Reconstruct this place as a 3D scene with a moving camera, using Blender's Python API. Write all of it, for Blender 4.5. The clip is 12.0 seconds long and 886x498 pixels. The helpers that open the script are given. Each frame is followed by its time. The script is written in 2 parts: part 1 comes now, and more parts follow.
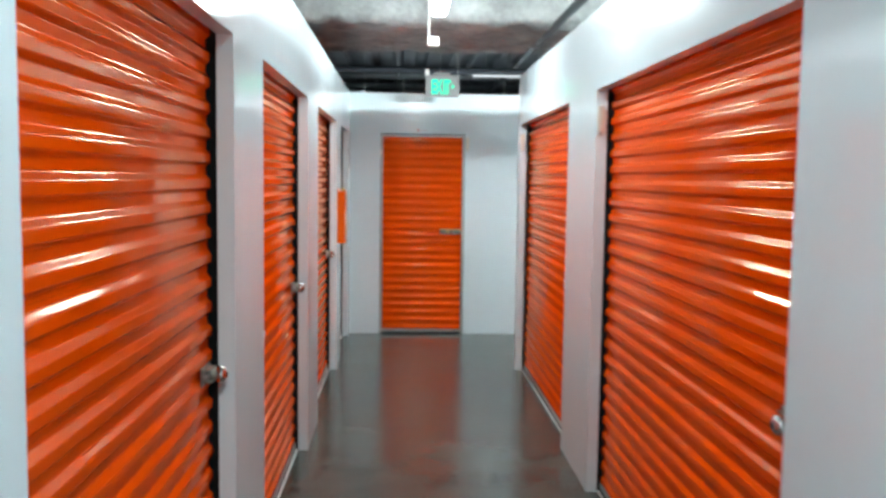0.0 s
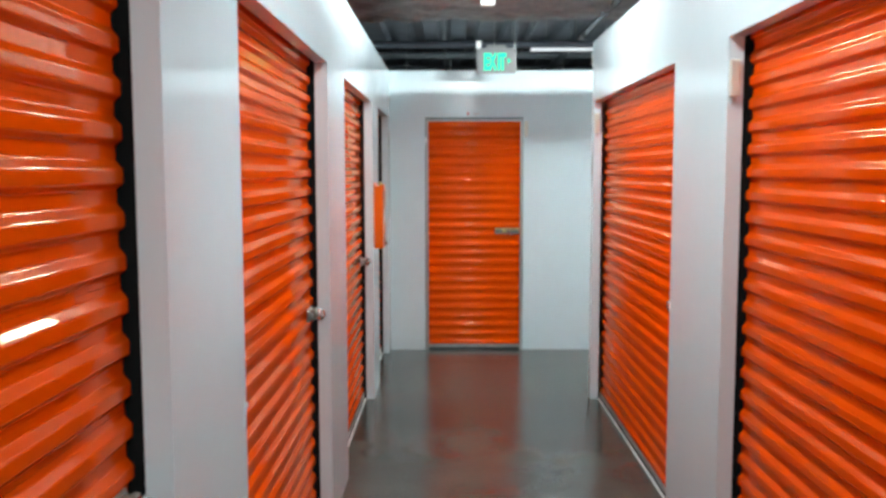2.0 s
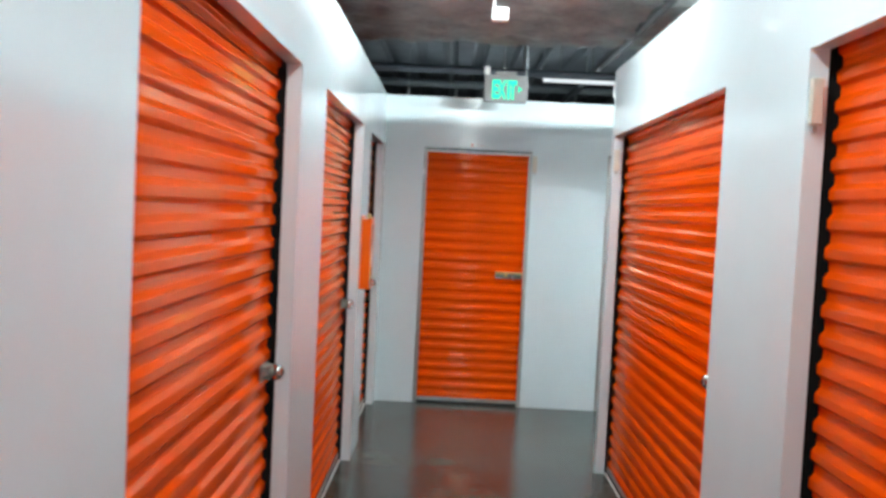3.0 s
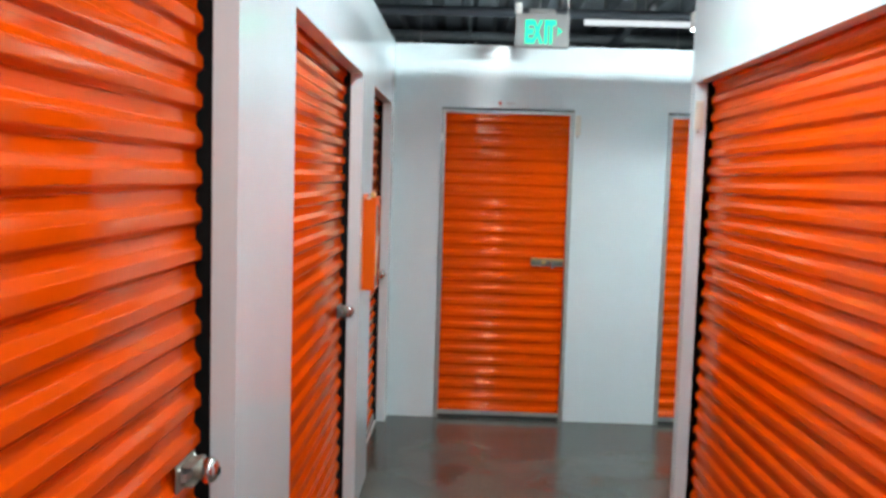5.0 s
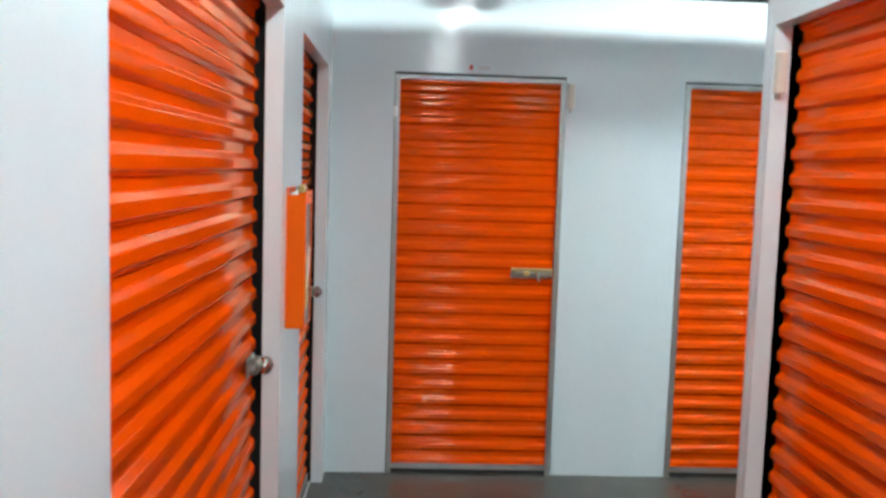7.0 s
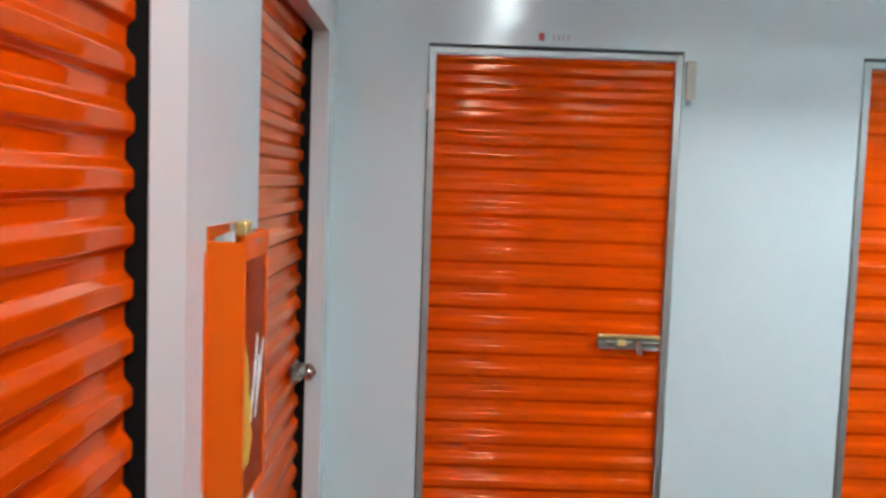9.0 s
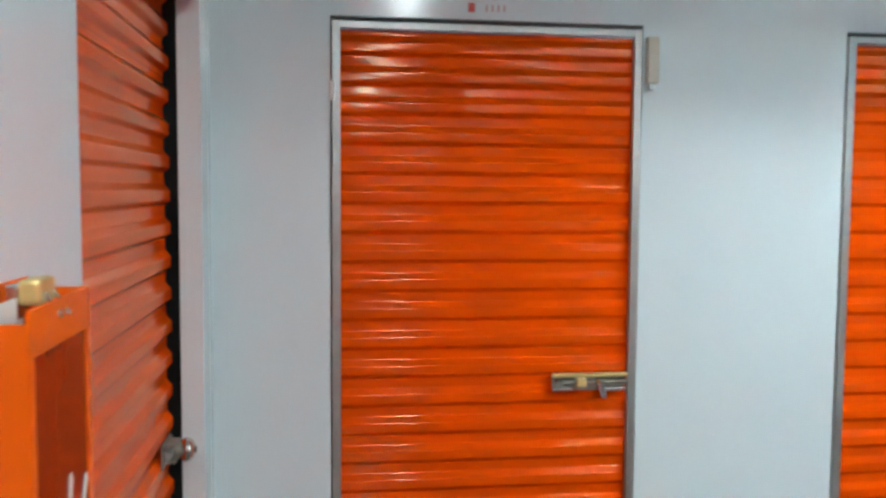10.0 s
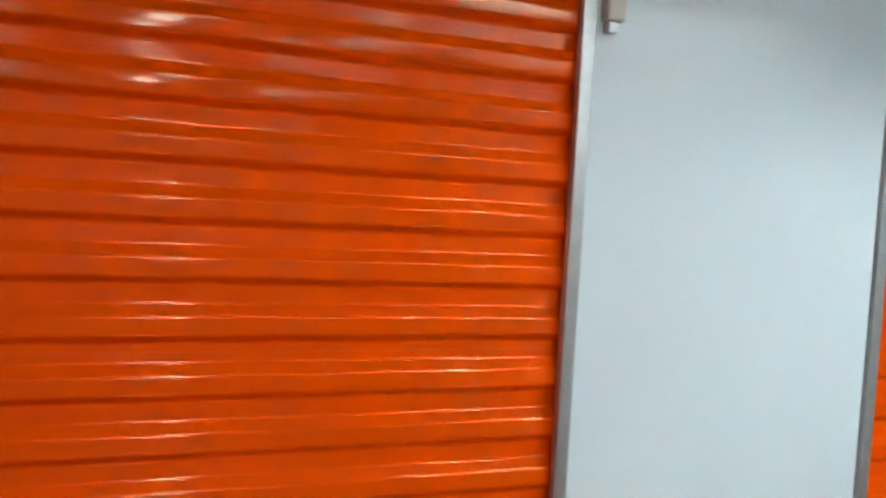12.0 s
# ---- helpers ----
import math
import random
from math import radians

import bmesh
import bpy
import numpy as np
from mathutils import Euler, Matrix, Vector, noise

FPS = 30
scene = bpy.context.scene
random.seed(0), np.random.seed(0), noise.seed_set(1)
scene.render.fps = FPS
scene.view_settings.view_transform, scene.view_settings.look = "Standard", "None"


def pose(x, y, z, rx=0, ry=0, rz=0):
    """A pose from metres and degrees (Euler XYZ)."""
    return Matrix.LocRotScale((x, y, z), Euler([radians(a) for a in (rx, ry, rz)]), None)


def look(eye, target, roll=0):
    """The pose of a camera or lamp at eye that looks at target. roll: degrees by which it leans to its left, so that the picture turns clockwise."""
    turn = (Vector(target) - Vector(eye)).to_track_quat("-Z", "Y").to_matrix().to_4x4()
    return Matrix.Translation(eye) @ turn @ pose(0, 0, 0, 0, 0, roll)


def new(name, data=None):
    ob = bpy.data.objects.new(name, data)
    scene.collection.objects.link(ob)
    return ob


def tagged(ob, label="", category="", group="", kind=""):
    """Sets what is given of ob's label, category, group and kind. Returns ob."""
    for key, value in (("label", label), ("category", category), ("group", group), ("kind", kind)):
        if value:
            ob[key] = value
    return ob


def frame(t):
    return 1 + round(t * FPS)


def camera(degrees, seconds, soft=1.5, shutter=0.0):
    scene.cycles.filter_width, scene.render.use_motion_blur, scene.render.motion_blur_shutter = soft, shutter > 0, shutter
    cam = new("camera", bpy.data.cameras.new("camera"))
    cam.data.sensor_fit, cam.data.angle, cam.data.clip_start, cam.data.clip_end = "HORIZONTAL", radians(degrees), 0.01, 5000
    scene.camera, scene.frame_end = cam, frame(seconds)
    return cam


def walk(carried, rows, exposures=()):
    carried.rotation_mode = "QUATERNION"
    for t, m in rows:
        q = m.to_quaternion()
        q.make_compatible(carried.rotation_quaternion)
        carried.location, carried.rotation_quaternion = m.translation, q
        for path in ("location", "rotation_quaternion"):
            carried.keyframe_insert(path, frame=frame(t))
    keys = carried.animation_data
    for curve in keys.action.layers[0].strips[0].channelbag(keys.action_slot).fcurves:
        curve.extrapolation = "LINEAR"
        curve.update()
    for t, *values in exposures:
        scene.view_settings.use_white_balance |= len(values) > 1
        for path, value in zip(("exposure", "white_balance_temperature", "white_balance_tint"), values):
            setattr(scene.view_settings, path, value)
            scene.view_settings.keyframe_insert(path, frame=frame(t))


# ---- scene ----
cam = camera(54.5, 12.0, 3.0, 0.5)
PATH = [
    (0, (0.223, 1.586, 1.692), (0.317, 3.577, 1.528), 0.8),
    (0.5, (0.238, 1.923, 1.677), (0.223, 3.918, 1.539), 0.0),
    (1, (0.309, 2.148, 1.683), (0.186, 4.135, 1.491), 1.1),
    (1.5, (0.223, 2.54, 1.67), (0.273, 4.534, 1.523), 2.4),
    (2, (0.205, 2.872, 1.672), (0.189, 4.864, 1.492), -0.1),
    (2.5, (0.251, 3.187, 1.683), (0.133, 5.173, 1.472), 2.7),
    (3, (0.227, 3.603, 1.654), (0.212, 5.601, 1.561), 2.8),
    (3.2, (0.274, 3.697, 1.63), (0.26, 5.694, 1.522), 1.1),
    (4.8, (0.144, 4.798, 1.701), (0.071, 6.792, 1.563), 3.3),
    (5, (0.159, 4.912, 1.678), (0.11, 6.904, 1.514), 1.7),
    (5.5, (0.177, 5.243, 1.647), (0.003, 7.228, 1.474), 0.6),
    (6, (0.129, 5.633, 1.687), (0.001, 7.614, 1.442), 1.9),
    (6.5, (0.034, 6.034, 1.678), (0.12, 8.026, 1.52), 2.3),
    (6.7, (0.046, 6.129, 1.664), (0.132, 8.12, 1.495), 1.8),
    (8.3, (0.046, 7.285, 1.726), (0.184, 9.269, 1.512), 1.9),
    (8.5, (0.002, 7.466, 1.707), (0.114, 9.456, 1.544), 1.4),
    (9, (0.037, 7.768, 1.676), (0.047, 9.762, 1.52), 2.0),
    (9.5, (0.004, 8.11, 1.664), (0.184, 10.101, 1.607), 1.8),
    (10, (-0.022, 8.411, 1.685), (0.237, 10.389, 1.546), 0.4),
    (10.5, (0.018, 8.748, 1.565), (0.276, 10.731, 1.521), 3.2),
    (11, (0.068, 9.073, 1.662), (0.617, 10.992, 1.528), 2.5),
    (11.5, (0.062, 9.362, 1.669), (0.708, 11.249, 1.523), 1.0),
    (12, (0.162, 9.622, 1.696), (0.881, 11.485, 1.578), 3.2),
]
walk(cam, [(t, look(eye, target, roll)) for t, eye, target, roll in PATH])

# ---- world and light ----
world = bpy.data.worlds.new("world")
scene.world = world
world.use_nodes = True
world.node_tree.nodes["Background"].inputs["Color"].default_value = (0.5, 0.55, 0.6, 1)
world.node_tree.nodes["Background"].inputs["Strength"].default_value = 0.02
scene.view_settings.exposure = 0.66
TUBE = 44.0          # radiance of a lit lens
XL, XR, YE = -0.352, 1.235, 10.86     # faces of the corridor walls and of the end wall
TOP, OPEN = 2.59, 2.165                # wall top, door opening height
DECK = 3.2


# ---- materials ----
def material(name, colour, rough=0.5, metal=0.0, vary=0.06, scale=4.0, bump=0.0, bump_scale=60.0, spec=0.5, rough_vary=0.0, island=0.0):
    m = bpy.data.materials.new(name)
    m.use_nodes = True
    nt = m.node_tree
    b = nt.nodes["Principled BSDF"]
    b.inputs["Roughness"].default_value = rough
    b.inputs["Metallic"].default_value = metal
    b.inputs["Specular IOR Level"].default_value = spec
    geo = nt.nodes.new("ShaderNodeNewGeometry")
    big = nt.nodes.new("ShaderNodeTexNoise")
    big.inputs["Scale"].default_value = scale
    big.inputs["Detail"].default_value = 5
    nt.links.new(geo.outputs["Position"], big.inputs["Vector"])
    fine = nt.nodes.new("ShaderNodeTexNoise")
    fine.inputs["Scale"].default_value = bump_scale
    fine.inputs["Detail"].default_value = 3
    nt.links.new(geo.outputs["Position"], fine.inputs["Vector"])
    add = nt.nodes.new("ShaderNodeMath")
    add.operation = "MULTIPLY_ADD"
    nt.links.new(fine.outputs["Fac"], add.inputs[0])
    add.inputs[1].default_value = 0.4
    nt.links.new(big.outputs["Fac"], add.inputs[2])
    ramp = nt.nodes.new("ShaderNodeMapRange")
    ramp.inputs["From Min"].default_value, ramp.inputs["From Max"].default_value = 0.35, 1.05
    ramp.inputs["To Min"].default_value, ramp.inputs["To Max"].default_value = 1 - vary, 1 + vary
    nt.links.new(add.outputs["Value"], ramp.inputs["Value"])
    mul = nt.nodes.new("ShaderNodeVectorMath")
    mul.operation = "SCALE"
    mul.inputs[0].default_value = colour
    last = ramp.outputs["Result"]
    if island:
        info = nt.nodes.new("ShaderNodeObjectInfo")
        r2 = nt.nodes.new("ShaderNodeMapRange")
        r2.inputs["To Min"].default_value, r2.inputs["To Max"].default_value = 1 - island, 1 + island
        nt.links.new(info.outputs["Random"], r2.inputs["Value"])
        m2 = nt.nodes.new("ShaderNodeMath")
        m2.operation = "MULTIPLY"
        nt.links.new(last, m2.inputs[0])
        nt.links.new(r2.outputs["Result"], m2.inputs[1])
        last = m2.outputs["Value"]
    nt.links.new(last, mul.inputs["Scale"])
    nt.links.new(mul.outputs["Vector"], b.inputs["Base Color"])
    if rough_vary:
        rr = nt.nodes.new("ShaderNodeMapRange")
        rr.inputs["From Min"].default_value, rr.inputs["From Max"].default_value = 0.3, 0.7
        rr.inputs["To Min"].default_value, rr.inputs["To Max"].default_value = rough - rough_vary, rough + rough_vary
        nt.links.new(big.outputs["Fac"], rr.inputs["Value"])
        nt.links.new(rr.outputs["Result"], b.inputs["Roughness"])
    if bump:
        bn = nt.nodes.new("ShaderNodeBump")
        bn.inputs["Strength"].default_value = bump
        bn.inputs["Distance"].default_value = 0.01
        nt.links.new(fine.outputs["Fac"], bn.inputs["Height"])
        nt.links.new(bn.outputs["Normal"], b.inputs["Normal"])
    return m


def enamel(name, colour, gloss, rough, ior):
    """Baked enamel: a coloured body under a warm clear gloss whose weight Fresnel drives."""
    m = material(name, colour, 0.6, spec=0.0, vary=0.06, scale=3.0, island=0.03)
    nt = m.node_tree
    sheen = nt.nodes.new("ShaderNodeBsdfGlossy")
    sheen.inputs["Color"].default_value = (*gloss, 1)
    sheen.inputs["Roughness"].default_value = rough
    fresnel = nt.nodes.new("ShaderNodeFresnel")
    fresnel.inputs["IOR"].default_value = ior
    mix = nt.nodes.new("ShaderNodeMixShader")
    nt.links.new(fresnel.outputs["Fac"], mix.inputs[0])
    nt.links.new(nt.nodes["Principled BSDF"].outputs["BSDF"], mix.inputs[1])
    nt.links.new(sheen.outputs["BSDF"], mix.inputs[2])
    nt.links.new(mix.outputs["Shader"], nt.nodes["Material Output"].inputs["Surface"])
    return m


def glowing(name, colour, strength):
    m = bpy.data.materials.new(name)
    m.use_nodes = True
    b = m.node_tree.nodes["Principled BSDF"]
    b.inputs["Base Color"].default_value = (*[0.25 * c for c in colour], 1)
    b.inputs["Emission Color"].default_value = (*colour, 1)
    b.inputs["Emission Strength"].default_value = strength
    return m


WHITE = material("white_painted_steel", (0.675, 0.765, 0.8), 0.11, vary=0.03, scale=1.5, bump=0.006, bump_scale=9, rough_vary=0.03)
ORANGE = enamel("orange_enamel", (0.77, 0.07, 0.0004), (1.0, 0.76, 0.5), 0.075, 1.45)
BOXORANGE = material("orange_sheet_metal", (0.8, 0.115, 0.001), 0.35, spec=0.25, vary=0.03)
STEEL = material("galvanised_steel", (0.42, 0.42, 0.41), 0.38, 0.7, vary=0.15, scale=14, bump=0.05, bump_scale=90)
# near-black colour stands in for the shade inside guide channels and keyways
SHADEBLACK = material("shade_black_steel", (0.008, 0.008, 0.008), 0.9, 0.0, vary=0.2, spec=0.1)
CHROME = material("worn_chrome", (0.58, 0.56, 0.53), 0.2, 0.95, vary=0.1, scale=30)
LATCHGREY = material("scuffed_latch_steel", (0.26, 0.24, 0.2), 0.42, 0.6, vary=0.25, scale=40)
BRASS = material("brass_plate", (0.66, 0.5, 0.2), 0.34, 0.6, vary=0.15, scale=40)
CREAM = material("cream_plastic", (0.62, 0.58, 0.5), 0.45, vary=0.04)
RUBBER = material("black_rubber", (0.015, 0.015, 0.015), 0.7, vary=0.2)
CONCRETE = material("sealed_concrete", (0.08, 0.08, 0.068), 0.2, spec=0.5, vary=0.42, scale=1.7, bump=0.025, bump_scale=60, rough_vary=0.025)
FIREPROOF = material("sprayed_fireproofing", (0.33, 0.34, 0.335), 0.95, vary=0.4, scale=5, bump=0.9, bump_scale=22)
DECKSTEEL = material("grey_steel_deck", (0.2, 0.21, 0.22), 0.6, 0.2, vary=0.3, scale=3)
PIPE = material("grey_pipe", (0.22, 0.23, 0.23), 0.5, 0.3, vary=0.2, scale=8)
DARKPAINT = material("dark_duct", (0.08, 0.09, 0.11), 0.6, 0.2, vary=0.25)
BLACKPIPE = material("black_iron_pipe", (0.022, 0.024, 0.026), 0.5, vary=0.25, scale=9)
WHITEPLASTIC = material("white_plastic", (0.75, 0.75, 0.73), 0.4, vary=0.03)
SIGNBODY = material("pale_grey_plastic", (0.25, 0.24, 0.24), 0.4, vary=0.03)
RED = material("red_print", (0.55, 0.06, 0.05), 0.5)
PRINTGREY = material("faded_print", (0.5, 0.38, 0.38), 0.5)
PAPER = material("white_paper", (0.8, 0.8, 0.78), 0.7)
YELLOW = material("yellow_sticker", (0.75, 0.5, 0.06), 0.45, vary=0.2, scale=30)
JOINT = material("dark_joint", (0.06, 0.06, 0.06), 0.8)
REDGLASS = material("dark_red_plastic", (0.25, 0.025, 0.006), 0.12, vary=0.2, scale=9)
LENS = glowing("lit_lens", (0.86, 1.0, 1.01), 1.38 * TUBE)
DIM = glowing("dim_lens", (0.85, 0.92, 0.95), 0.6)
# glow of the added, unseen lamp behind the end wall
DECKFILL = glowing("deck_fill_lens", (0.75, 0.95, 1.05), 9.0)
WALLLENS = glowing("lit_wall_lens", (0.86, 1.0, 1.01), 158.0)
LENS2 = glowing("older_lit_lens", (0.86, 1.0, 1.01), 0.64 * TUBE)
BARE = glowing("bare_tube", (0.86, 1.0, 1.01), 470.0)
GREEN = glowing("green_lit_letter", (0.0, 0.74, 0.37), 1.05)


# ---- mesh helpers ----
def link(name, bm, mat, parent=None, label="", smooth=False, sheet=False):
    if not sheet:
        bmesh.ops.recalc_face_normals(bm, faces=bm.faces)
    me = bpy.data.meshes.new(name)
    bm.to_mesh(me)
    bm.free()
    me.materials.append(mat)
    if smooth:
        me.polygons.foreach_set("use_smooth", [True] * len(me.polygons))
    ob = new(name, me)
    ob.parent = parent
    if label:
        ob["label"] = label
    return ob


part = link


def share(name, ob, m, parent):
    o = new(name, ob.data)
    o.parent = parent
    o.matrix_basis = m
    return o


def empty(name, m, label, category, group="", kind=""):
    e = new(name)
    e.matrix_basis = m
    e.empty_display_size = 0.1
    return tagged(e, label, category, group, kind)


def box(bm, x0, x1, y0, y1, z0, z1, bevel=0.0):
    made = bmesh.ops.create_cube(bm, size=1, matrix=Matrix.Translation(((x0 + x1) / 2, (y0 + y1) / 2, (z0 + z1) / 2)) @ Matrix.Diagonal((x1 - x0, y1 - y0, z1 - z0, 1)))
    if bevel:
        edges = list({e for v in made["verts"] for e in v.link_edges})
        bmesh.ops.bevel(bm, geom=edges, offset=bevel, segments=2, affect="EDGES", profile=0.5)
    return bm


def boxed(*a, bevel=0.0):
    return box(bmesh.new(), *a, bevel=bevel)


def tube(bm, a, b, r, n=12, r2=None):
    a, b = Vector(a), Vector(b)
    m = Matrix.Translation((a + b) / 2) @ (b - a).to_track_quat("Z", "Y").to_matrix().to_4x4()
    bmesh.ops.create_cone(bm, cap_ends=True, segments=n, radius1=r, radius2=r if r2 is None else r2, depth=(b - a).length, matrix=m)
    return bm


def sweep(bm, profile, x0, x1, close=False):
    """A profile of (out, z) pairs drawn along local x; out runs to local -y."""
    rows = [[bm.verts.new((x, -o, z)) for o, z in profile] for x in (x0, x1)]
    n = len(profile)
    for i in range(n if close else n - 1):
        j = (i + 1) % n
        bm.faces.new((rows[0][i], rows[1][i], rows[1][j], rows[0][j]))
    if close:
        bm.faces.new(rows[0])
        bm.faces.new(rows[1])
    return bm


# ---- the shell of the place ----
def wall_run(name, face, length_axis, spans, openings, thick, into, label):
    """A wall in pieces: full-height piers between the openings and headers above them. into: +1 or -1, the side that the thickness lies on."""
    e = empty(name, Matrix(), label, "wall", kind="structure")
    lo, hi = spans
    cuts = sorted(openings)
    runs, at = [], lo
    for a, b in cuts:
        runs.append(("panel", at, a, 0, TOP))
        runs.append(("header", a, b, OPEN, TOP))
        at = b
    runs.append(("panel", at, hi, 0, TOP))
    for kind, a, b, z0, z1 in runs:
        if b - a < 0.002:
            continue
        bm = bmesh.new()
        if length_axis == "y":
            box(bm, min(face, face + into * thick), max(face, face + into * thick), a, b, z0, z1)
        else:
            box(bm, a, b, min(face, face + into * thick), max(face, face + into * thick), z0, z1)
        part("wall_" + kind, bm, WHITE, e)
    return e


L_OPEN = [(2.91, 4.555), (5.17, 6.83), (7.46, 9.09), (9.61, 10.7)]
R_OPEN = [(3.77, 6.11), (6.87, 9.09)]
SIDE = 9.15                              # face of the side corridor's south wall
E_X = (-0.022, 0.884)
F_X = (1.522, 2.422)
THICK = 0.058
wall_run("wall_west", XL, "y", (-2.0, YE), L_OPEN, THICK, -1, "glossy white painted steel corridor wall with door openings")
wall_run("wall_east", XR, "y", (-2.0, SIDE), R_OPEN, THICK, 1, "glossy white painted steel corridor wall with door openings")
wall_run("wall_north", YE, "x", (XL - 0.6, 6.0), [E_X, F_X], THICK, 1, "glossy white painted steel end wall with two doors")
south = wall_run("wall_side_south", SIDE, "x", (XR + THICK, 6.0), [], THICK, -1, "glossy white steel wall of the side corridor")
for k, (x, y) in enumerate(((XL, YE), (XR, SIDE))):
    bm = boxed(x - 0.012, x + 0.002, 10.815, 10.858, 0.0, TOP - 0.002) if k == 0 else boxed(x - 0.002, x + 0.04, SIDE - 0.025, SIDE + 0.003, 0.0, TOP - 0.002)
    if k == 0:
        box(bm, x + 0.003, x + 0.04, YE - 0.002, YE + 0.01, 0.0, TOP - 0.002)
    tagged(link("trim", bm, WHITE), "white folded steel corner trim", "trim", kind="structure")
tagged(link("wall_side_east", boxed(6.0, 6.08, SIDE - 0.1, 10.94, 0, TOP), WHITE), "white steel wall closing the side corridor", "wall", kind="structure")
tagged(link("wall_south", boxed(XL - 0.08, XR + 0.08, -2.08, -2.0, 0, TOP), WHITE), "white steel wall closing the corridor", "wall", kind="structure")
tagged(link("floor", boxed(-8, 10, -6, 18, -0.12, 0), CONCRETE), "sealed grey concrete floor with a dull sheen", "floor", kind="structure")
for n, b in (("west", (-8.1, -8, -6, 18)), ("east", (10, 10.1, -6, 18)), ("south", (-8, 10, -6.1, -6)), ("north", (-8, 10, 18, 18.1))):
    tagged(link("outer_wall_" + n, boxed(*b, 0, DECK + 0.3), DARKPAINT), "dark building wall beyond the storage units", "wall", kind="structure")
# unit interiors behind the curtains stay dark: partitions and a back
def partition(x0, x1, y0, y1):
    tagged(link("unit_partition", boxed(x0, x1, y0, y1, 0, TOP - 0.02), STEEL), "bare galvanised steel partition between storage units", "wall", kind="structure")
for y in (-1.9, 4.84, 7.12, 9.33, YE + 0.01):
    partition(-3.4, XL - THICK - 0.14, y, y + 0.03)
partition(-3.43, -3.4, -1.9, YE)
for y in (-1.9, 6.48):
    partition(XR + THICK + 0.14, 4.2, y, y + 0.03)
partition(4.2, 4.23, -1.9, 9.0)
for x in (-0.9, 1.2, 2.7):
    partition(x, x + 0.03, YE + THICK + 0.14, 13.5)
partition(-0.9, 2.73, 13.5, 13.53)

# ceiling: ribbed deck, one mesh
bm = bmesh.new()
x = -8.0
while x < 10:
    prof = [(x, DECK + 0.075), (x + 0.09, DECK + 0.075), (x + 0.12, DECK), (x + 0.27, DECK), (x + 0.3, DECK + 0.075)]
    for (xa, za), (xb, zb) in zip(prof, prof[1:]):
        bm.faces.new([bm.verts.new(p) for p in ((xa, -6, za), (xb, -6, zb), (xb, 18, zb), (xa, 18, za))])
    x += 0.3
box(bm, -8, 10, -6, 18, DECK + 0.1, DECK + 0.2)
tagged(link("ceiling", bm, DECKSTEEL), "ribbed grey steel ceiling deck in half shade", "ceiling", kind="structure")


def rough_beam(name, y0, y1, z0, z1, mat, label, seed):
    bm = bmesh.new()
    nx = 220
    prof = [(y0, z1), (y0, (z0 + z1) / 2), (y0 + 0.02, z0 + 0.03), (y0 + 0.1, z0), ((y0 + y1) / 2, z0 - 0.01), (y1 - 0.1, z0), (y1 - 0.02, z0 + 0.03), (y1, (z0 + z1) / 2), (y1, z1)]
    fine = []
    for (ya, za), (yb, zb) in zip(prof, prof[1:]):
        k = max(1, int(math.hypot(yb - ya, zb - za) / 0.05))
        fine += [(ya + (yb - ya) * i / k, za + (zb - za) * i / k) for i in range(k)]
    fine.append(prof[-1])
    grid = []
    for i in range(nx + 1):
        x = -5 + 11 * i / nx
        row = []
        for y, z in fine:
            q = Vector((x * 5, y * 5 + seed, z * 5))
            d = 0.035 * noise.noise(q) + 0.02 * noise.noise(q * 3)
            row.append(bm.verts.new((x, y + d, min(z + 1.2 * d, DECK + 0.05))))
        grid.append(row)
    for a, b in zip(grid, grid[1:]):
        for i in range(len(fine) - 1):
            bm.faces.new((a[i], b[i], b[i + 1], a[i + 1]))
    return tagged(link(name, bm, mat, smooth=True), label, "beam", kind="structure")


rough_beam("ceiling_beam", 8.75, 10.45, 2.95, DECK + 0.02, FIREPROOF, "steel beam under lumpy grey sprayed fireproofing", 3.0)


# ---- roll-up doors ----
PITCH = 0.0843
RIB = 0.014          # depth of the corrugation


def rib_profile():
    """One period of the curtain, from mid valley to mid valley: flat valley, short underside, flat crest, longer upper slope, all with rolled bends."""
    at = [0.0, 0.0146, 0.0252, 0.0530, 0.0697, PITCH]
    out = [0.0, 0.0, RIB, RIB, 0.0, 0.0]

    def area(z):
        turns, z = divmod(z, PITCH)
        total = turns * RIB * (at[3] - at[2] + (at[2] - at[1] + at[4] - at[3]) / 2)
        for z0, z1, o0, o1 in zip(at, at[1:], out, out[1:]):
            if z <= z0:
                break
            d = min(z, z1) - z0
            total += d * o0 + (o1 - o0) * d * d / (2 * (z1 - z0))
        return total

    bend = 0.0036
    zs = {0.0, PITCH, 0.007, 0.039, 0.078}
    for corner in at[1:5]:
        zs |= {corner + bend * k / 4 for k in range(-4, 5)}
    return [((area(z + bend) - area(z - bend)) / (2 * bend), z) for z in sorted(zs)]


def slat_mesh(width):
    prof = rib_profile()
    return sweep(bmesh.new(), prof, 0, width)


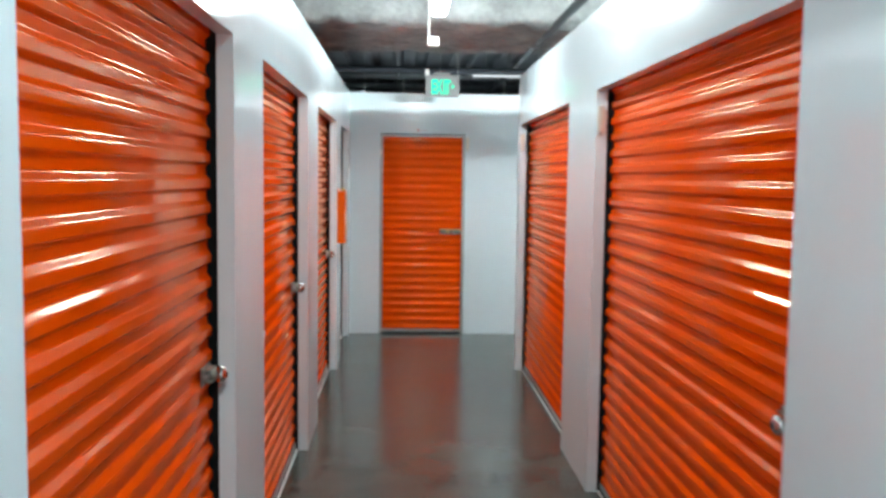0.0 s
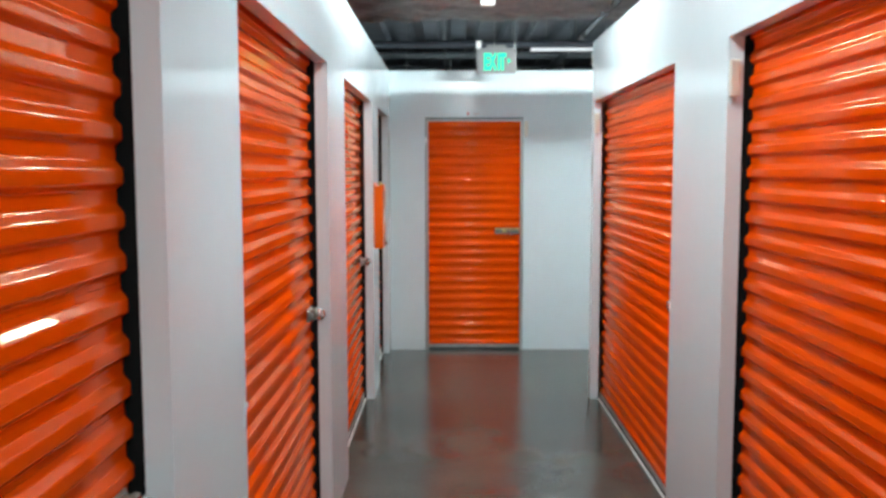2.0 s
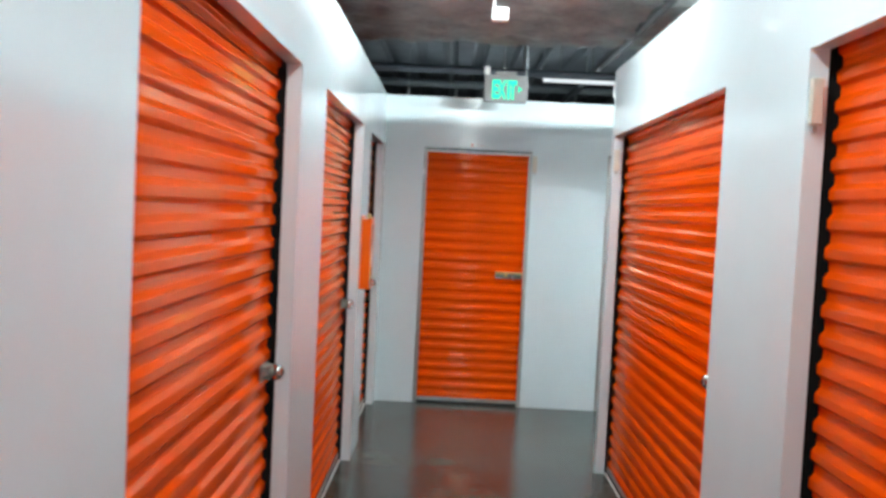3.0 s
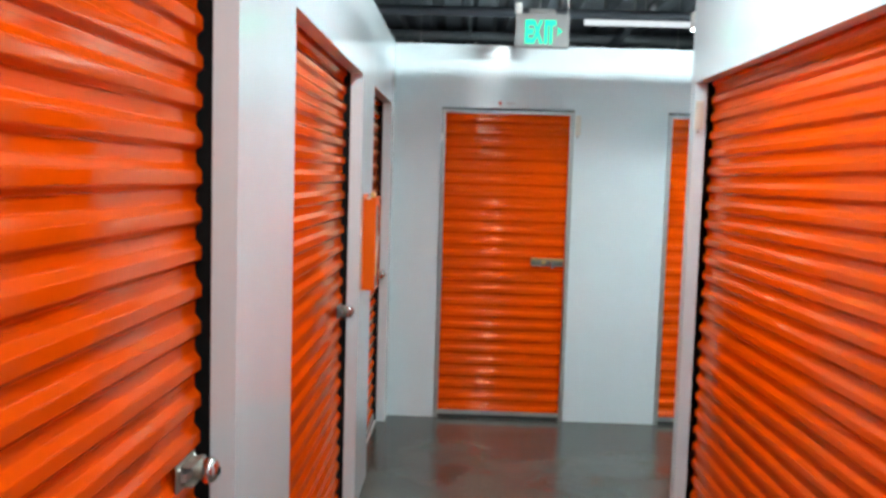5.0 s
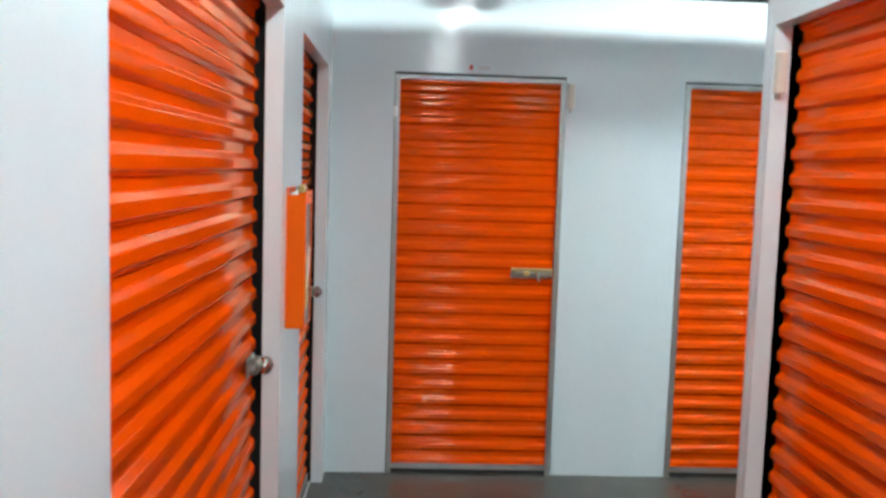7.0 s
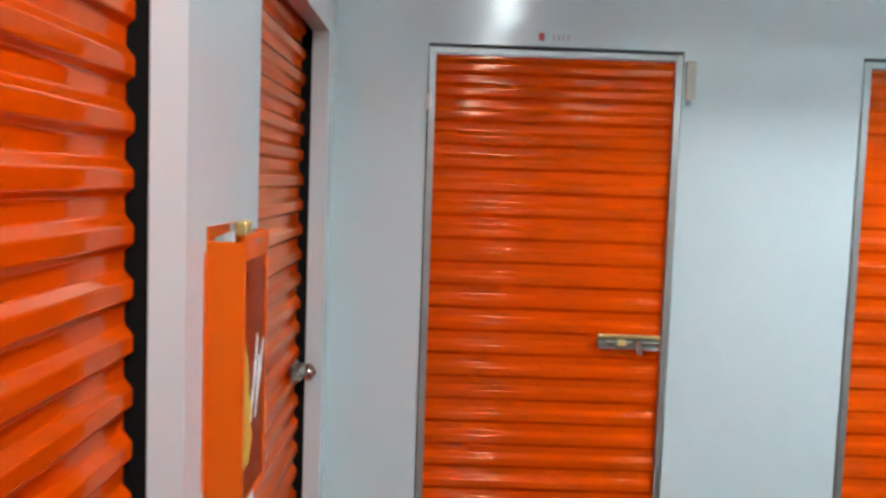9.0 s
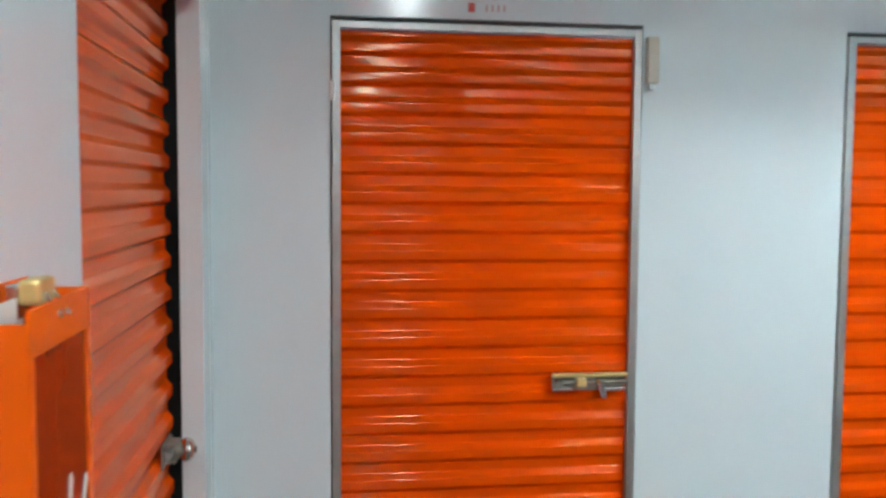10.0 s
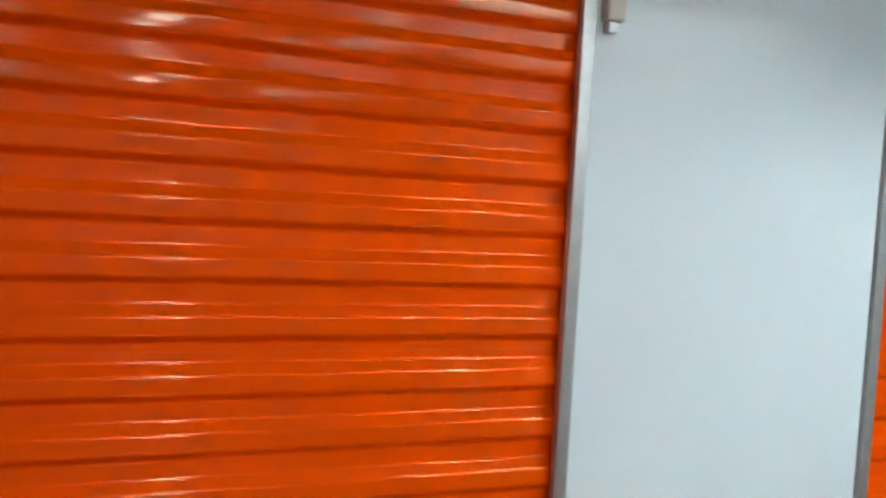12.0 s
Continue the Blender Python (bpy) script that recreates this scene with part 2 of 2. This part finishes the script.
def knob_latch(parent, x, z, out):
    """A slide bolt in a folded bracket, with a round lock standing off it, on a curtain whose crests are at local y = -out."""
    part("latch_plate", boxed(x - 0.075, x + 0.045, -out - 0.005, -out, z - 0.03, z + 0.03, bevel=0.002), LATCHGREY, parent, "worn dark metal latch plate")
    part("bracket", boxed(x - 0.05, x + 0.03, -out - 0.03, -out - 0.005, z + 0.018, z + 0.022, bevel=0.001), LATCHGREY, parent)
    part("bracket", boxed(x - 0.05, x + 0.03, -out - 0.03, -out - 0.005, z - 0.022, z - 0.018, bevel=0.001), LATCHGREY, parent)
    part("bolt", boxed(x - 0.06, x + 0.075, -out - 0.02, -out - 0.006, z - 0.009, z + 0.009, bevel=0.002), STEEL, parent)
    part("lock_collar", tube(bmesh.new(), (x, -out - 0.006, z), (x + 0.006, -out - 0.036, z - 0.002), 0.026, 18, 0.021), LATCHGREY, parent, "dark lock collar")
    bm = bmesh.new()
    bmesh.ops.create_uvsphere(bm, u_segments=20, v_segments=12, radius=0.03, matrix=Matrix.Translation((x + 0.01, -out - 0.048, z - 0.004)) @ Matrix.Diagonal((1.0, 0.72, 1.0, 1)))
    part("round_lock", bm, CHROME, parent, "round chrome lock", smooth=True)
    part("keyway", tube(bmesh.new(), (x + 0.01, -out - 0.068, z - 0.004), (x + 0.01, -out - 0.0705, z - 0.004), 0.009, 14), SHADEBLACK, parent)
    for dx in (-0.066, 0.036):
        part("rivet", tube(bmesh.new(), (x + dx, -out - 0.004, z + 0.02), (x + dx, -out - 0.009, z + 0.02), 0.005, 10, 0.003), CHROME, parent)


def rollup(m, width, depth, label, latch=None, framed=False):
    """A closed roll-up door. Local x runs along the opening from 0 to width, -y points to the viewer, the wall face is y = 0."""
    d = empty("roll_up_door", m, label, "door", "orange roll-up doors", "")
    inset = 0.008 if not framed else 0.012
    x0, x1 = inset, width - inset
    z0 = 0.0227
    n = 25 if framed else 26
    first = part("slat", slat_mesh(x1 - x0), ORANGE, d, smooth=True, sheet=True)
    first.matrix_basis = Matrix.Translation((x0, depth, z0))
    for i in range(1, n):
        share("slat", first, Matrix.Translation((x0, depth + random.uniform(-0.0008, 0.0008), z0 + i * PITCH)), d)
    part("bottom_bar", boxed(x0, x1, depth - RIB - 0.004, depth - RIB - 0.0005, 0.014, 0.052, bevel=0.001), STEEL, d, "grey metal bottom bar")
    part("rubber_seal", boxed(x0, x1, depth - RIB - 0.006, depth + 0.004, 0.0, 0.0225), RUBBER, d, "black rubber seal")
    if framed:
        f = 0.028
        part("frame_side", boxed(0.004, f, -0.008, depth - RIB - 0.002, 0, OPEN - 0.014, bevel=0.002), STEEL, d, "galvanised side frame")
        part("frame_side", boxed(width - f, width - 0.004, -0.008, depth - RIB - 0.002, 0, OPEN - 0.014, bevel=0.002), STEEL, d, "galvanised side frame")
        part("frame_head", boxed(f, width - f, -0.006, depth - RIB - 0.002, OPEN - 0.035, OPEN - 0.014, bevel=0.002), STEEL, d, "galvanised frame head")
        # guide strips carry the shade of the narrow gap in their colour
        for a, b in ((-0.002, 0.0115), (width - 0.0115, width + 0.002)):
            part("guide", boxed(a, b, 0.012, depth + 0.03, 0, OPEN - 0.015), SHADEBLACK, d, "steel guide channel coloured near-black for the shade in its recess")
        part("shadow_gap", boxed(-0.002, width + 0.002, 0.01, 0.02, OPEN - 0.014, OPEN - 0.001), JOINT, d)
    else:
        # guides and backing sheet are coloured as the recess's shade
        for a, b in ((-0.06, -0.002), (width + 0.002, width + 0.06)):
            part("guide", boxed(a, b, THICK + 0.001, depth + 0.07, 0, OPEN + 0.05), SHADEBLACK, d, "steel guide channel coloured near-black for the shade in its recess")
        part("sill", boxed(0.0, width, THICK + 0.002, THICK + 0.014, 0, 0.006, bevel=0.001), WHITEPLASTIC, d, "pale sill strip on the floor")
        part("guide_back", boxed(-0.05, width + 0.05, depth + 0.07, depth + 0.08, 0, OPEN + 0.3), SHADEBLACK, d)
    if latch == "far":
        knob_latch(d, width - 0.105, 1.03, -depth + RIB)
    return d


CURTAIN = 0.092
for a, b in L_OPEN:
    rollup(pose(XL, a, 0, 0, 0, 90), b - a, CURTAIN, "glossy orange corrugated roll-up door, shut, set back in a white wall", "far")
for a, b in R_OPEN:
    rollup(pose(XR, b, 0, 0, 0, -90), b - a, CURTAIN, "wide glossy orange corrugated roll-up door, shut, set back in a white wall", "far")
end_door = rollup(pose(E_X[0], YE, 0), E_X[1] - E_X[0], 0.026, "narrow glossy orange roll-up door in a galvanised frame, shut", framed=True)
side_door = rollup(pose(F_X[0], YE, 0), F_X[1] - F_X[0], 0.026, "narrow orange roll-up door in a galvanised frame, shut", framed=True)

# slide latch of the end door
lx = 0.624 - E_X[0]
part("latch_plate", boxed(lx, lx + 0.222, -0.010, -0.004, 1.093, 1.14, bevel=0.0015), LATCHGREY, end_door, "worn grey steel latch plate")
part("latch_lip", boxed(lx, lx + 0.225, -0.026, -0.004, 1.135, 1.146, bevel=0.002), BRASS, end_door, "brass coloured upper lip")
for a, b in ((0.0, 0.062), (0.135, 0.222)):
    part("lower_lip", boxed(lx + a, lx + b, -0.022, -0.006, 1.092, 1.102, bevel=0.002), CHROME, end_door, "bright lower lip")
part("latch_bolt", tube(bmesh.new(), (lx + 0.03, -0.018, 1.119), (lx + 0.224, -0.018, 1.119), 0.0075, 14), LATCHGREY, end_door)
part("bolt_guide", boxed(lx + 0.07, lx + 0.1, -0.03, -0.008, 1.107, 1.131, bevel=0.003), BRASS, end_door)
bm = tube(bmesh.new(), (lx + 0.135, -0.02, 1.122), (lx + 0.139, -0.05, 1.108), 0.009, 14)
tube(bm, (lx + 0.138, -0.046, 1.124), (lx + 0.146, -0.05, 1.08), 0.013, 14, 0.008)
part("latch_thumb", bm, CHROME, end_door, "chrome thumb piece")
for a in (0.012, 0.185, 0.208):
    part("rivet", tube(bmesh.new(), (lx + a, -0.008, 1.124), (lx + a, -0.0135, 1.124), 0.005, 10, 0.003), CHROME, end_door)


# ---- fixtures ----
def strip_light(m, length, label, width=0.15, lens=LENS):
    """A wraparound strip light; local x runs along it, its lens bottom is at z = 0."""
    e = empty("strip_light", m, label, "ceiling light", "strip lights")
    prof = [(-width / 2, 0.06), (-width / 2, 0.03), (-width * 0.42, 0.01), (-width * 0.25, 0.0), (width * 0.25, 0.0), (width * 0.42, 0.01), (width / 2, 0.03), (width / 2, 0.06)]
    part("lens", sweep(bmesh.new(), prof, 0.0, length, True), lens, e, "white glowing lens")
    part("housing", boxed(0.0, length, -width * 0.3, width * 0.3, 0.061, 0.085, bevel=0.004), WHITEPLASTIC, e)
    for x in (0.15, length - 0.15):
        part("rod", tube(bmesh.new(), (x, 0, 0.08), (x, 0, DECK - m.translation.z + 0.11), 0.004, 8), STEEL, e)
    return e


strip_light(pose(0.48, 7.35, 2.92, 0, 0, 90), 0.9, "lit white strip light hung under the deck", 0.12)
strip_light(pose(0.46, 4.95, 2.92, 0, 0, 90), 1.2, "lit white strip light hung under the deck", lens=LENS2)
strip_light(pose(0.46, 0.9, 2.92, 0, 0, 90), 1.2, "lit white strip light hung under the deck")
strip_light(pose(1.0, 11.45, 2.845, 0, 0, 0), 2.4, "lit white strip light hung beyond the end wall", 0.04, DIM)
# added lamp, hidden below the wall top, that brightens the deck beyond
strip_light(pose(-0.4, 12.1, 2.48, 0, 0, 0), 2.4, "unseen dim strip light added behind the end wall to brighten the deck", 0.15, DECKFILL)
for x in (4.2, 5.5):
    for y in (4.4, 5.0, 5.6):
        strip_light(pose(x, y, 3.0, 0, 0, 0), 1.25, "lit white strip light hung over the storage units", lens=BARE)
# hooded light on the south wall of the side corridor
hooded = empty("wall_light", pose(1.25, SIDE, 2.48), "lit strip light with a white hood on the side corridor wall", "wall light")
part("back_plate", boxed(0.0, 1.6, 0.0, 0.016, -0.03, 0.05, bevel=0.003), WHITEPLASTIC, hooded)
for a, b in ((0.02, 0.07), (0.11, 1.58)):
    part("lens", boxed(a, b, 0.017, 0.047, -0.006, 0.006, bevel=0.002), WALLLENS, hooded, "white glowing lens")
part("hood", boxed(0.0, 1.6, 0.017, 0.153, 0.046, 0.05), WHITEPLASTIC, hooded)
part("hood_lip", boxed(0.0, 1.6, 0.15, 0.153, -0.041, 0.045), WHITEPLASTIC, hooded)
for x in (0.0, 1.597):
    part("end_cap", boxed(x, x + 0.003, 0.017, 0.149, -0.027, 0.045), WHITEPLASTIC, hooded)

# exit sign
sign = empty("exit_sign", pose(0.44, 10.5, 2.525), "lit exit sign with green letters hung over the corridor end", "exit sign")
part("body", boxed(0, 0.345, 0, 0.045, 0, 0.215, bevel=0.008), SIGNBODY, sign, "pale grey plastic body")
part("canopy", boxed(0.09, 0.255, 0.0, 0.045, 0.215, 0.245, bevel=0.004), SIGNBODY, sign)
for x, low, thick in ((0.155, 0.24, 0.003), (0.334, 0.2, 0.0045)):
    part("stem", tube(bmesh.new(), (x, 0.022, low), (x, 0.022, DECK - 2.525 + 0.11), thick, 8), STEEL, sign)
part("side_box", boxed(-0.004, 0.04, 0.0, 0.04, 0.216, 0.28, bevel=0.006), WHITEPLASTIC, sign, "small white box clipped to the top")


def word(name, text, size, mat, m, parent, extrude=0.002, width=None, bold=0.0):
    cu = bpy.data.curves.new(name, "FONT")
    cu.body, cu.size, cu.extrude, cu.offset = text, size, extrude, bold
    tmp = new(name, cu)
    dg = bpy.context.evaluated_depsgraph_get()
    me = bpy.data.meshes.new_from_object(tmp.evaluated_get(dg))
    bpy.data.objects.remove(tmp)
    me.materials.clear()
    me.materials.append(mat)
    ob = new(name, me)
    xs = [v.co.x for v in me.vertices]
    sx = width / (max(xs) - min(xs)) if width else 1
    ob.parent = parent
    ob.matrix_basis = m @ Matrix.Diagonal((sx, 1, 1, 1))
    return ob


for i, ch in enumerate("EXIT"):
    word("letter", ch, 0.192, GREEN, pose((0.06, 0.112, 0.182, 0.199)[i], -0.001, 0.034, 90, 0, 0), sign, 0.003, (0.056, 0.074, 0.022, 0.064)[i], 0.0095)
bm = bmesh.new()
v = [bm.verts.new(p) for p in ((0.27, -0.004, 0.135), (0.27, -0.004, 0.075), (0.3, -0.004, 0.105))]
bm.faces.new(v)
part("arrow", bm, GREEN, sign)

# sensor on a drop rod
sensor = empty("ceiling_sensor", pose(0.44, 8.6, 2.745), "small white sensor box on a thin drop rod", "sensor")
part("box", boxed(-0.035, 0.06, -0.04, 0.04, 0, 0.075, bevel=0.01), WHITEPLASTIC, sensor)
part("rod", tube(bmesh.new(), (-0.025, 0, 0.07), (-0.025, 0, DECK - 2.745 + 0.11), 0.009, 10), WHITEPLASTIC, sensor)

# pipes and ducts under the deck
def pipe(name, a, b, r, mat, label, hangers=()):
    e = empty(name, Matrix(), label, "pipe")
    part("tube", tube(bmesh.new(), a, b, r, 16), mat, e, smooth=False)
    for x, y, z in hangers:
        part("hanger", tube(bmesh.new(), (x, y, z), (x, y, DECK + 0.11), 0.008, 8), STEEL, e)
    return e


pipe("sprinkler_pipe", (1.47, -4, 2.96), (1.47, 17, 2.96), 0.034, BLACKPIPE, "black sprinkler pipe hung along the corridor", [(1.47, y, 2.96) for y in (3.2, 6.4, 8.2, 9.2, 12.0)])
pipe("branch_pipe", (-4, 11.2, 2.875), (8, 11.2, 2.875), 0.035, DARKPAINT, "dark pipe crossing beyond the end wall", [(x, 11.2, 2.875) for x in (-1.0, 0.8, 1.4)])
duct = empty("air_duct", Matrix(), "dark sheet-metal duct beyond the end wall", "duct")
for k in range(8):
    part("section", boxed(-5 + 1.5 * k, -3.52 + 1.5 * k, 14.2, 14.9, 2.62, 2.92, bevel=0.01), DARKPAINT, duct)
    part("flange", boxed(-3.52 + 1.5 * k, -3.5 + 1.5 * k, 14.17, 14.93, 2.6, 2.922), DARKPAINT, duct)
    part("strap", boxed(-4.3 + 1.5 * k, -4.27 + 1.5 * k, 14.5, 14.53, 2.915, DECK + 0.11), STEEL, duct)


pipe("conduit", (0.15, 10.4, 3.08), (0.15, 17, 3.08), 0.014, PIPE, "thin grey conduit under the deck", [(0.15, y, 3.08) for y in (11.6, 14.0)])
pipe("conduit", (1.05, 8.9, 3.1), (1.05, 17, 3.1), 0.014, PIPE, "thin grey conduit under the deck", [(1.05, y, 3.1) for y in (9.2, 11.9, 14.5)])
pipe("cross_pipe", (-5, 13.6, 3.09), (8, 13.6, 3.09), 0.05, PIPE, "grey pipe crossing under the deck", [(x, 13.6, 3.09) for x in (-1.6, 0.4, 2.4)])
pipe("cross_pipe", (-5, 15.2, 3.1), (8, 15.2, 3.1), 0.06, PIPE, "grey pipe crossing under the deck", [(x, 15.2, 3.1) for x in (-1.6, 0.9, 2.4)])


def contact(m):
    e = empty("door_sensor", m, "small cream plastic door contact beside a roll-up door", "door sensor", "door contacts")
    part("case", boxed(0, 0.036, -0.026, 0, 0, 0.135, bevel=0.005), CREAM, e)
    part("foot", boxed(0.008, 0.024, -0.018, 0, -0.018, 0.0, bevel=0.002), STEEL, e)


contact(pose(0.89, YE, 1.995))
contact(pose(XR + 0.004, 9.09, 1.945))
contact(pose(XR + 0.004, 6.11, 1.945))

# orange wall box: side panels, a window front in a rim, an open top with papers
wb = empty("wall_box", pose(XL, 9.205, 1.105), "orange sheet-metal wall box with papers in its open top", "wall box")
bw, bd, bh = 0.065, 0.195, 0.47
part("side", boxed(0, bw, 0, 0.003, 0, bh - 0.012, bevel=0.001), BOXORANGE, wb)
part("side", boxed(0, bw, bd - 0.003, bd, 0, bh), BOXORANGE, wb)
part("back", boxed(0, 0.003, 0.003, bd - 0.003, 0, bh + 0.012), BOXORANGE, wb)
part("bottom", boxed(0.003, bw, 0.003, bd - 0.003, 0, 0.003), BOXORANGE, wb)
part("window", boxed(bw - 0.006, bw - 0.003, 0.003, bd - 0.003, 0.003, bh - 0.04), REDGLASS, wb, "dark red translucent front")
part("rim", boxed(bw - 0.003, bw, 0.003, bd - 0.003, bh - 0.045, bh, bevel=0.001), BOXORANGE, wb)
part("rim", boxed(bw - 0.0025, bw, 0.003, 0.014, 0.003, bh - 0.045), BOXORANGE, wb)
part("rim", boxed(bw - 0.0025, bw, bd - 0.014, bd - 0.003, 0.003, bh - 0.045), BOXORANGE, wb)


def scrap(bm, points, x0, x1):
    """A torn flat piece with a ragged outline of (y, z) pairs between two planes."""
    low = [bm.verts.new((x0, y, z)) for y, z in points]
    high = [bm.verts.new((x1, y, z)) for y, z in points]
    n = len(points)
    bm.faces.new(low)
    bm.faces.new(high)
    for i in range(n):
        bm.faces.new((low[i], low[(i + 1) % n], high[(i + 1) % n], high[i]))
    return bm


part("sticker", scrap(bmesh.new(), [(0.016, 0.06), (0.06, 0.06), (0.085, 0.1), (0.07, 0.13), (0.078, 0.16), (0.055, 0.19), (0.05, 0.235), (0.03, 0.27), (0.02, 0.285), (0.015, 0.2)], bw - 0.003, bw - 0.0015), YELLOW, wb, "torn yellow sticker")
for k in range(6):
    y, z, lean, size = 0.075 + 0.012 * k, 0.13 + 0.03 * (k % 3), 0.01 + 0.006 * k, 0.05 + 0.018 * (k % 4)
    part("sticker_scrap", scrap(bmesh.new(), [(y, z), (y + 0.006, z), (y + lean + 0.004, z + size), (y + lean, z + size + 0.008)], bw - 0.003, bw - 0.0012), PAPER, wb, "pale torn shred of sticker")
for k in range(3):
    part("paper", boxed(0.012 + 0.008 * k, 0.013 + 0.008 * k, 0.01, bd - 0.06 - 0.02 * k, 0.05, bh - 0.006 + 0.004 * k), PAPER, wb, "white paper")
part("clip", boxed(0.03, 0.052, 0.075, 0.125, bh - 0.006, bh + 0.02, bevel=0.005), BRASS, wb, "small brass clip")
part("clip_jaw", boxed(0.018, 0.03, 0.08, 0.12, bh - 0.02, bh + 0.014, bevel=0.002), CHROME, wb)
for y in (0.085, 0.112):
    part("clip_wire", tube(bmesh.new(), (bw + 0.003, y, bh - 0.018), (0.042, y + 0.008, bh + 0.018), 0.002, 8), CHROME, wb)
part("flange", boxed(0.0, 0.002, -0.012, 0.0, 0.03, bh - 0.03), BOXORANGE, wb)

# number above the end door: too faded to read
num = empty("unit_number", pose(0.366, YE, 2.186), "faded red unit number printed on the wall above a door", "sign")
part("mark", boxed(0, 0.019, -0.001, 0.001, 0, 0.026), RED, num)
for k in range(4):
    part("digit", boxed(0.05 + 0.017 * k, 0.056 + 0.017 * k, -0.001, 0.001, 0.003, 0.022), PRINTGREY, num)

# white tab on the end door's frame
part("frame_tab", boxed(-0.004, 0.012, -0.011, -0.004, 1.93, 1.985, bevel=0.002), WHITEPLASTIC, end_door, "small white tab")

# bent flange where a door edge was struck
bm = bmesh.new()
tube(bm, (XL - 0.004, 5.135, 0.985), (XL - 0.002, 5.166, 1.045), 0.006, 8, 0.009)
tagged(link("trim", bm, WHITE), "bent white steel edge beside a door", "trim", kind="structure")
